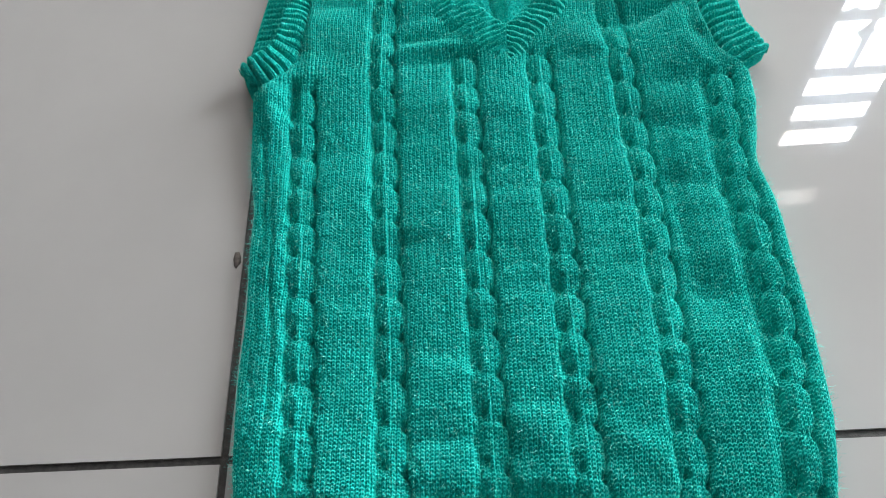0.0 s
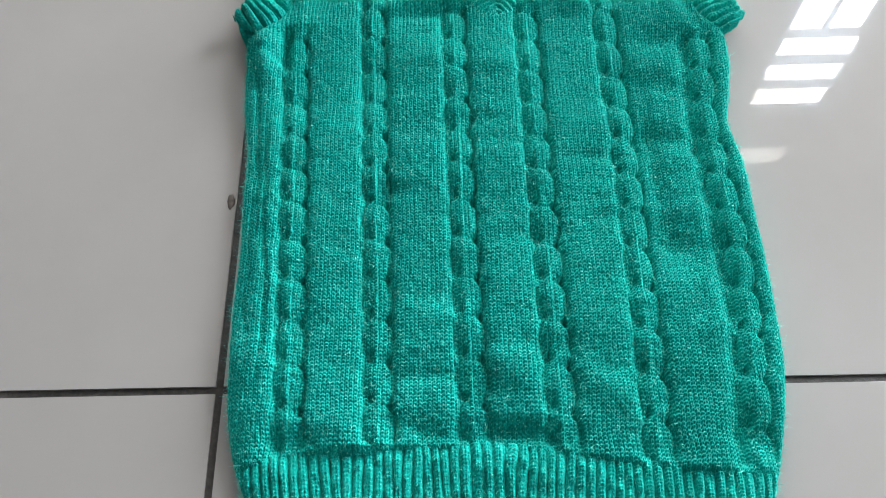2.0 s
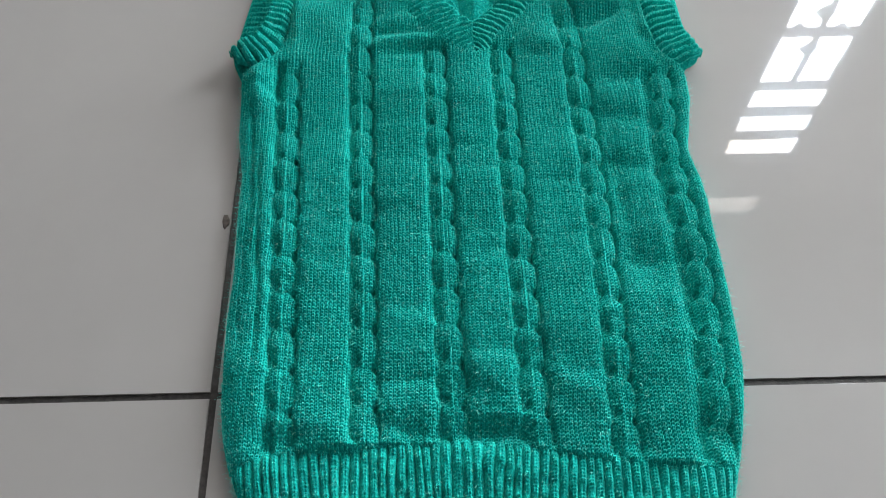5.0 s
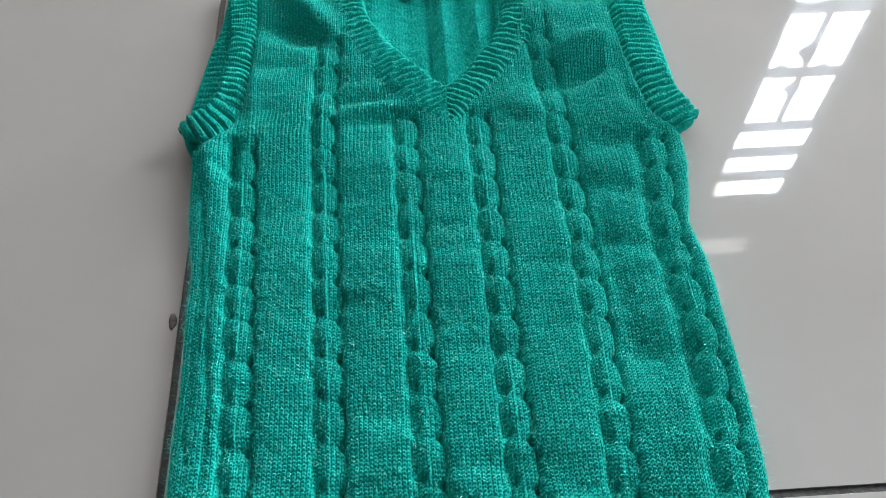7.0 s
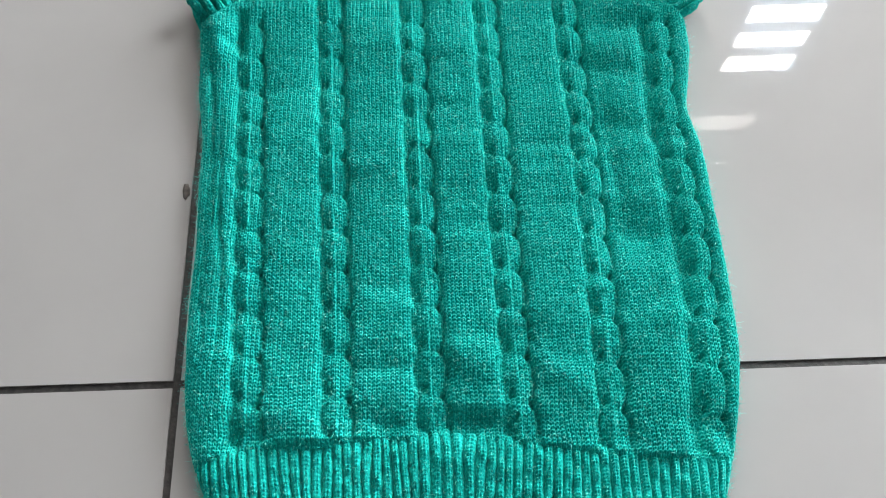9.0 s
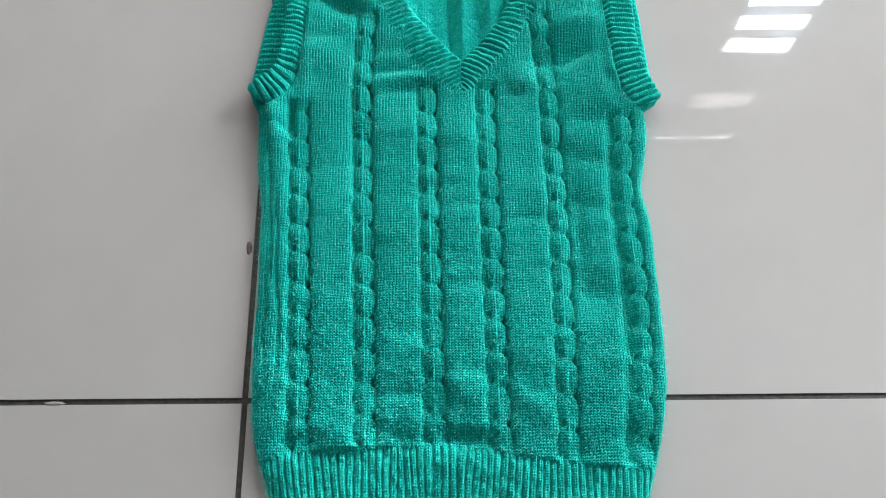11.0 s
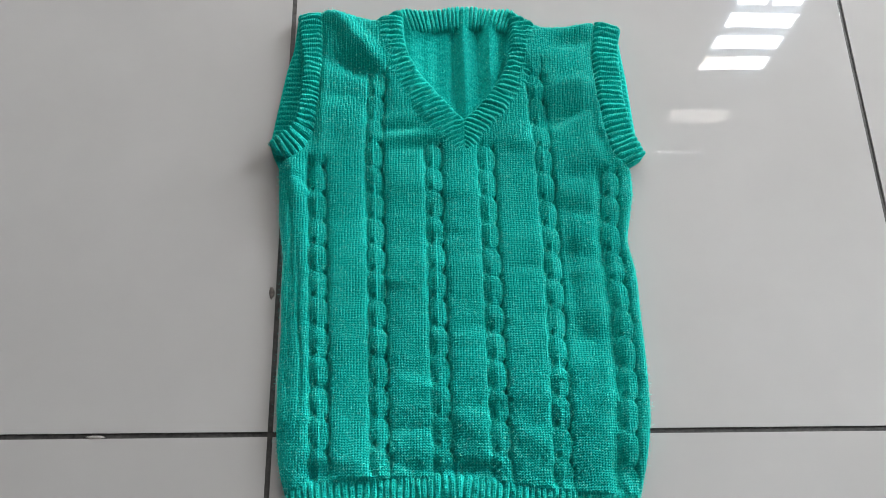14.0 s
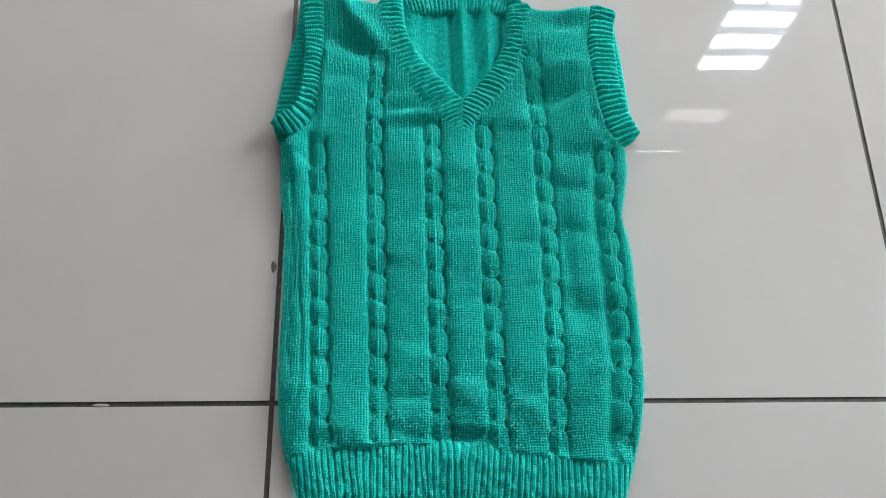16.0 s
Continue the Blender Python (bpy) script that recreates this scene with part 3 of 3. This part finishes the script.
def ribbed_band(name, inner, outer, pitch, base, height, label, n=560, m=34, lift=None, jitter=1, amp=0.0062, even=False, tuck=0.0, slope=0.0):
    """A band between two edges, with raised ribs that run from edge to edge."""
    a, la = resample(inner, n)
    b, lb = resample(outer, n)
    r = np.linspace(-0.04, 1.04, m)
    t = np.linspace(0, 1, n)
    P = a[:, None, :] * (1 - r)[None, :, None] + b[:, None, :] * r[None, :, None]
    count = round((la + lb) / 2 / pitch)
    wob = 0.20 * vnoise(t[:, None] * 0.4 + r[None, :] * 0.02, r[None, :] * 0.03 + t[:, None] * 0, 0.02, 0.02, 40 + jitter)
    far = a[-1] + (a[-1] - a[-8]) / np.hypot(*(a[-1] - a[-8])) * np.linspace(0.0008, 0.07, 90)[:, None]
    ext = np.concatenate([a[::3], far])
    along = np.r_[0, np.cumsum(np.hypot(*np.diff(ext, axis=0).T))]
    flat_p = P.reshape(-1, 2)
    near = np.concatenate([np.argmin(((q[:, None, :] - ext[None]) ** 2).sum(-1), 1) for q in np.array_split(flat_p, 40)])
    tang = np.gradient(ext, axis=0)
    tang /= np.hypot(tang[:, 0], tang[:, 1])[:, None]
    s_near = along[near] + ((flat_p - ext[near]) * tang[near]).sum(1)
    lean = slope * t[:, None] * r[None, :] * np.hypot(*(a - b).T)[:, None]
    ph = ((t[:, None] * count if even else (s_near.reshape(n, m) + lean) / pitch) + wob) % 1.0
    rib = np.clip(1.06 * np.sin(np.pi * ph) - 0.06, 0, 1) ** 0.5
    arch = np.clip(1 - (2 * np.clip(r, 0, 1) - 1) ** 4, 0, 1) ** 0.5
    z = base + height * arch[None, :] * (1 + 0.15 * vnoise(t[:, None] * 0.4, r[None, :] * 0.03, 0.03, 0.02, 50 + jitter)) + amp * (rib - 0.5) * (0.35 + 0.65 * arch[None, :])
    row = ((r[None, :] * np.hypot(*(a - b).T).mean() / 0.0021) + 0.5 * np.abs(ph - 0.5) * 2) % 1.0
    z += (0.0017 * np.sin(np.pi * row) - 0.0009 * np.exp(-((ph - 0.5) / 0.09) ** 2)) * rib * (0.7 + 0.6 * vnoise(P[..., 0], P[..., 1], 0.003, 0.003, 70 + jitter))
    z += 0.0011 * vnoise(P[..., 0], P[..., 1], 0.005, 0.006, 80 + jitter)
    if lift is not None:
        z = z + lift(P[..., 0], P[..., 1])
    V = np.concatenate([P, z[..., None]], -1)
    # the edge waves slightly with the ribs
    out = (a - b) / (np.hypot(*(a - b).T)[:, None] + 1e-9)
    V[..., :2] += out[:, None, :] * (0.0007 * (rib - 0.5) * np.where(r < 0.15, 1, 0)[None, :])[..., None]
    V[..., :2] -= out[:, None, :] * (0.0024 * (rib - 0.6) * np.clip((r - 0.86) / 0.14, 0, 1)[None, :])[..., None]
    V[:, 0, 2] = np.maximum(V[:, 0, 2] - 0.004, 0.001)
    V[:, -1, 2] -= 0.0015
    if tuck:
        V[..., 2] = 0.004 + (V[..., 2] - 0.004) * np.clip((np.minimum(t, 1 - t) if even else t) / tuck, 0, 1)[:, None] ** 0.5
    V[..., 2] = np.maximum(V[..., 2], 0.001)
    BAND_POINTS.append(V[:, 3:-3].reshape(-1, 3))
    return array_part(name, V.reshape(-1, 3), grid_faces(n, m), YARN, vest, label)


def rise(x, y):
    return folds(x, y) * 0.5 + tip_lift(x, y)


ribbed_band("neck_band", NECK_IN_L, NECK_OUT_L, 0.0056, 0.0085, 0.0065, "ribbed V-neck edging", 640, 60, rise, 1, 0.0076, tuck=0.022, slope=0.32)
ribbed_band("neck_band", NECK_IN_R, NECK_OUT_R, 0.0056, 0.0085, 0.0065, "ribbed V-neck edging", 640, 60, rise, 2, 0.0076, tuck=0.022, slope=0.32)
ribbed_band("armhole_band", ARM_IN_L, ARM_OUT_L, 0.0056, 0.0075, 0.0060, "ribbed armhole edging", 640, 50, rise, 3, 0.0068, tuck=0.03)
ribbed_band("armhole_band", ARM_IN_R, ARM_OUT_R, 0.0056, 0.0065, 0.0060, "ribbed armhole edging", 640, 50, rise, 4, 0.0068, tuck=0.03)
hx = np.linspace(0, 1, 14)
hem_lo = [(float(LEFT(-0.09) + 0.004 + u * (RIGHT(-0.09) - LEFT(-0.09) - 0.008)), 0.0) for u in hx]
hem_lo = [(x, float(HEM_LOW(x))) for x, _ in hem_lo]
hem_hi = [(float(LEFT(-0.05) + 0.001 + u * (RIGHT(-0.05) - LEFT(-0.05) - 0.002)), 0.0) for u in hx]
hem_hi = [(x, float(HEM_TOP(x)) + 0.0048) for x, _ in hem_hi]


def hem_lift(x, y):
    d = np.clip(np.minimum((x - LEFT(y)) / 0.026, (RIGHT(y) - x) / 0.016), 0, 1)
    return -0.0115 * (1 - np.sqrt(1 - (1 - d) ** 2)) + 0.0012 * vnoise(x, y, 0.05, 0.03, 61) - 0.0055 * np.clip((HEM_TOP(x) - y) / 0.045, 0, 1)


ribbed_band("hem_band", hem_lo, hem_hi, 0.0055, 0.0070, 0.0060, "ribbed hem edging", 1000, 84, hem_lift, 5, 0.0034)

# back panel: seen through the neck opening and past the armhole
NU, NV = 420, 340
uu, vv = np.meshgrid(np.linspace(0, 1, NU), np.linspace(0, 1, NV), indexing="ij")
yy = np.where(vv < 0.3, -0.094 + vv / 0.3 * 0.354, 0.26 + (vv - 0.3) / 0.7 * 0.194)
BACK_L = line([(-0.1, 0.040), (-0.05, 0.026), (0.0, 0.014), (0.1, 0.012), (0.2, 0.006), (0.25, -0.002), (0.283, -0.0165), (0.305, -0.0135), (0.337, -0.0090), (0.377, -0.003), (0.394, 0.002), (0.45, 0.006)])
BACK_R = line([(-0.1, 0.298), (-0.05, 0.312), (0.0, 0.326), (0.1, 0.327), (0.2, 0.329), (0.25, 0.338), (0.283, 0.356), (0.32, 0.3535), (0.36, 0.3515), (0.40, 0.348), (0.45, 0.345)])
xx = BACK_L(yy) + uu * (BACK_R(yy) - BACK_L(yy))
yy = np.minimum(np.maximum(yy, HEM_LOW(xx) + 0.003), SHOULDER(xx) + np.where((xx > 0.1) & (xx < 0.25), 0.008, -0.002))
e_ = np.clip(np.minimum(xx - BACK_L(yy), BACK_R(yy) - xx) / 0.008, 0, 1)
zz = 0.0012 + 0.0030 * np.sqrt(1 - (1 - e_) ** 2)
neck_zone = np.clip((yy - 0.30) / 0.03, 0, 1) * np.clip((xx - 0.10) / 0.02, 0, 1) * np.clip((0.25 - xx) / 0.02, 0, 1)
zz += neck_zone * 0.0020
for cx, w_, h_ in ((0.127, 0.007, 0.0036), (0.152, 0.006, -0.0028), (0.1705, 0.0035, -0.0036), (0.181, 0.0055, 0.0068), (0.197, 0.005, -0.0040), (0.208, 0.006, 0.0056), (0.226, 0.006, -0.0036)):
    zz += neck_zone * h_ * np.exp(-((xx - cx - 0.012 * (0.36 - yy)) / w_) ** 2)
zz += neck_zone * (0.0016 * vnoise(xx, yy, 0.014, 0.03, 71) + 0.0007 * vnoise(xx, yy, 0.004, 0.004, 72))
purl = 0.0014 * np.sin(2 * np.pi * yy / 0.0021 + 2.2 * np.sin(2 * np.pi * xx / 0.00268)) + 0.0003 * np.sin(2 * np.pi * xx / 0.00268)
zz += purl * (e_ > 0.3)
side_rib = np.clip((0.030 - xx) / 0.004, 0, 1) + np.clip((xx - 0.318) / 0.004, 0, 1)
zz += 0.0022 * (np.abs(np.sin(np.pi * yy / 0.0056)) - 0.5) * side_rib * (yy > 0.262) * np.clip(e_ * 2, 0.2, 1)
zz = np.maximum(zz, 0.0008)
verts = np.stack([xx, yy, zz], -1).reshape(-1, 3)
faces = grid_faces(NU, NV)
flat = np.ptp(verts[faces][:, :, 1], axis=1) < 1e-6
array_part("back_panel", verts, faces[~flat], YARN, vest, "inside of the plain knit back")
ribbed_band("back_neck_band", [(0.118, 0.421), (0.130, 0.416), (0.155, 0.421), (0.179, 0.420), (0.197, 0.424), (0.221, 0.419), (0.231, 0.424)],
            [(0.108, 0.444), (0.120, 0.4475), (0.144, 0.443), (0.183, 0.4515), (0.210, 0.445), (0.228, 0.4485), (0.240, 0.441)],
            0.0046, 0.0055, 0.0050, "ribbed back neck edging", 520, 46, None, 6, 0.0046, True, 0.07)

# loose fibres on the knit and round its edge
rng = np.random.RandomState(5)


def hairs(px, py, pz, length, lift_most, width):
    """Thin bent fibres, each of two tapering quads."""
    n = len(px)
    ang, tilt = rng.rand(n) * 2 * np.pi, rng.rand(n) * lift_most
    ln, bend = length * (0.35 + rng.rand(n)), (rng.rand(n) - 0.5) * 1.2
    dx, dy, dz = np.cos(ang) * np.cos(tilt), np.sin(ang) * np.cos(tilt), np.sin(tilt)
    V = np.zeros((n, 3, 2, 3))
    for k, q in enumerate((0.0, 0.5, 1.0)):
        o = np.stack([px + dx * ln * q - dy * bend * ln * q * q, py + dy * ln * q + dx * bend * ln * q * q, np.maximum(pz + dz * ln * q, 0.0006)], 1)
        w = np.stack([-np.sin(ang), np.cos(ang), 0 * ang], 1) * width * (1 - 0.5 * q)
        V[:, k, 0], V[:, k, 1] = o - w, o + w
    b = (np.arange(n) * 6)[:, None]
    F = np.concatenate([b + np.array([[0, 1, 3, 2]]), b + np.array([[2, 3, 5, 4]])])
    return V.reshape(-1, 3), F


n_ = 56000
hy = rng.rand(n_) * 0.50 - 0.06
hxx = LEFT(hy) + rng.rand(n_) * (RIGHT(hy) - LEFT(hy))
ok = ~inside(cut, hxx, hy) & (hy < SHOULDER(hxx)) & (hy > HEM_TOP(hxx))
hxx, hy = hxx[ok], hy[ok]
V1, F1 = hairs(hxx, hy, front_height(hxx, hy) + 0.0002, 0.0021, 0.7, 0.00011)
n_ = 3600
hy = rng.rand(n_) * 0.35 - 0.09
hxx = np.where(rng.rand(n_) < 0.5, LEFT(hy) + 0.002, RIGHT(hy) - 0.002)
V2, F2 = hairs(hxx, hy, 0.003 + 0.009 * rng.rand(n_), 0.0036, 0.5, 0.00006)
pts = np.concatenate(BAND_POINTS)
pts = pts[rng.randint(0, len(pts), 9000)]
V3, F3 = hairs(pts[:, 0], pts[:, 1], pts[:, 2] + 0.0002, 0.0017, 0.6, 0.00010)
array_part("loose_fibre", np.concatenate([V1, V2, V3]), np.concatenate([F1, F2 + len(V1), F3 + len(V1) + len(V2)]), FUZZ, vest, "fine pale loose yarn fibres")["kind"] = "stuff"

# ---- small things on the floor ----
def crumb(name, x, y, sx, sy, h, mat, label, seed):
    """A low irregular speck on the floor."""
    bm = bmesh.new()
    bmesh.ops.create_icosphere(bm, subdivisions=2, radius=1)
    for v in bm.verts:
        k = 1 + 0.35 * noise.noise(v.co * 1.7 + Vector((seed, 0, 0)))
        v.co = Vector((v.co.x * sx * k, v.co.y * sy * k, max(v.co.z, -0.2) * h * k + 0.2 * h))
    ob = mesh_object(name, bm, mat, smooth=True)
    ob.location = (x, y, 0.0)
    return tagged(ob, label, "dirt")


crumb("dirt_smudge", -0.0060, 0.131, 0.0026, 0.0058, 0.0007, DIRT, "small grey dirt smudge beside the joint", 1.0)
crumb("grout_smear", -0.152, -0.001, 0.008, 0.0016, 0.0006, PALE, "pale dried smear across the dark joint", 2.0)
# rubber foot of a stand beside the vest
fb = bmesh.new()
bmesh.ops.create_cone(fb, cap_ends=True, segments=28, radius1=0.016, radius2=0.014, depth=0.014, matrix=Matrix.Translation((0, 0, 0.007)))
bmesh.ops.bevel(fb, geom=[e for e in fb.edges if e.is_boundary or len(e.link_faces) == 2 and e.calc_face_angle() > 0.8], offset=0.003, segments=2, affect="EDGES")
foot = mesh_object("rubber_foot", fb, RUBBER, smooth=True)
foot.location = (0.5925, -0.046, 0.0)
tagged(foot, "black rubber foot standing on the tile", "rubber foot")

# ---- floor: glazed tiles in dark joints ----
floor = tagged(box_part("floor", (x0 - 0.16, x1 + 0.16, y0 - 0.16, y1 + 0.16, -0.06, -0.0016), GROUT), "glossy pale grey floor tiles with dark grout joints", "floor", kind="structure")
JOINT, SIDE = 0.0046, 0.6
tb = bmesh.new()
h = (SIDE - JOINT) / 2
box(tb, -h, h, -h, h, -0.008, 0.0, 0.00015)
tile_mesh = bpy.data.meshes.new("tile")
tb.to_mesh(tile_mesh)
tb.free()
tile_mesh.materials.append(TILE)
for i in range(-6, 5):
    for j in range(-8, 3):
        t_ = new("tile", tile_mesh)
        t_.location = ((i + 0.5) * SIDE, (j + 0.5) * SIDE, 0.0)
        t_.parent = floor
# cut tiles along the window wall
for i in range(-6, 5):
    box_part("tile", ((i + 0.5) * SIDE - h, (i + 0.5) * SIDE + h, 1.8 + JOINT / 2, WALL_Y - 0.003, -0.008, 0.0), TILE, floor, "", 0.0004)
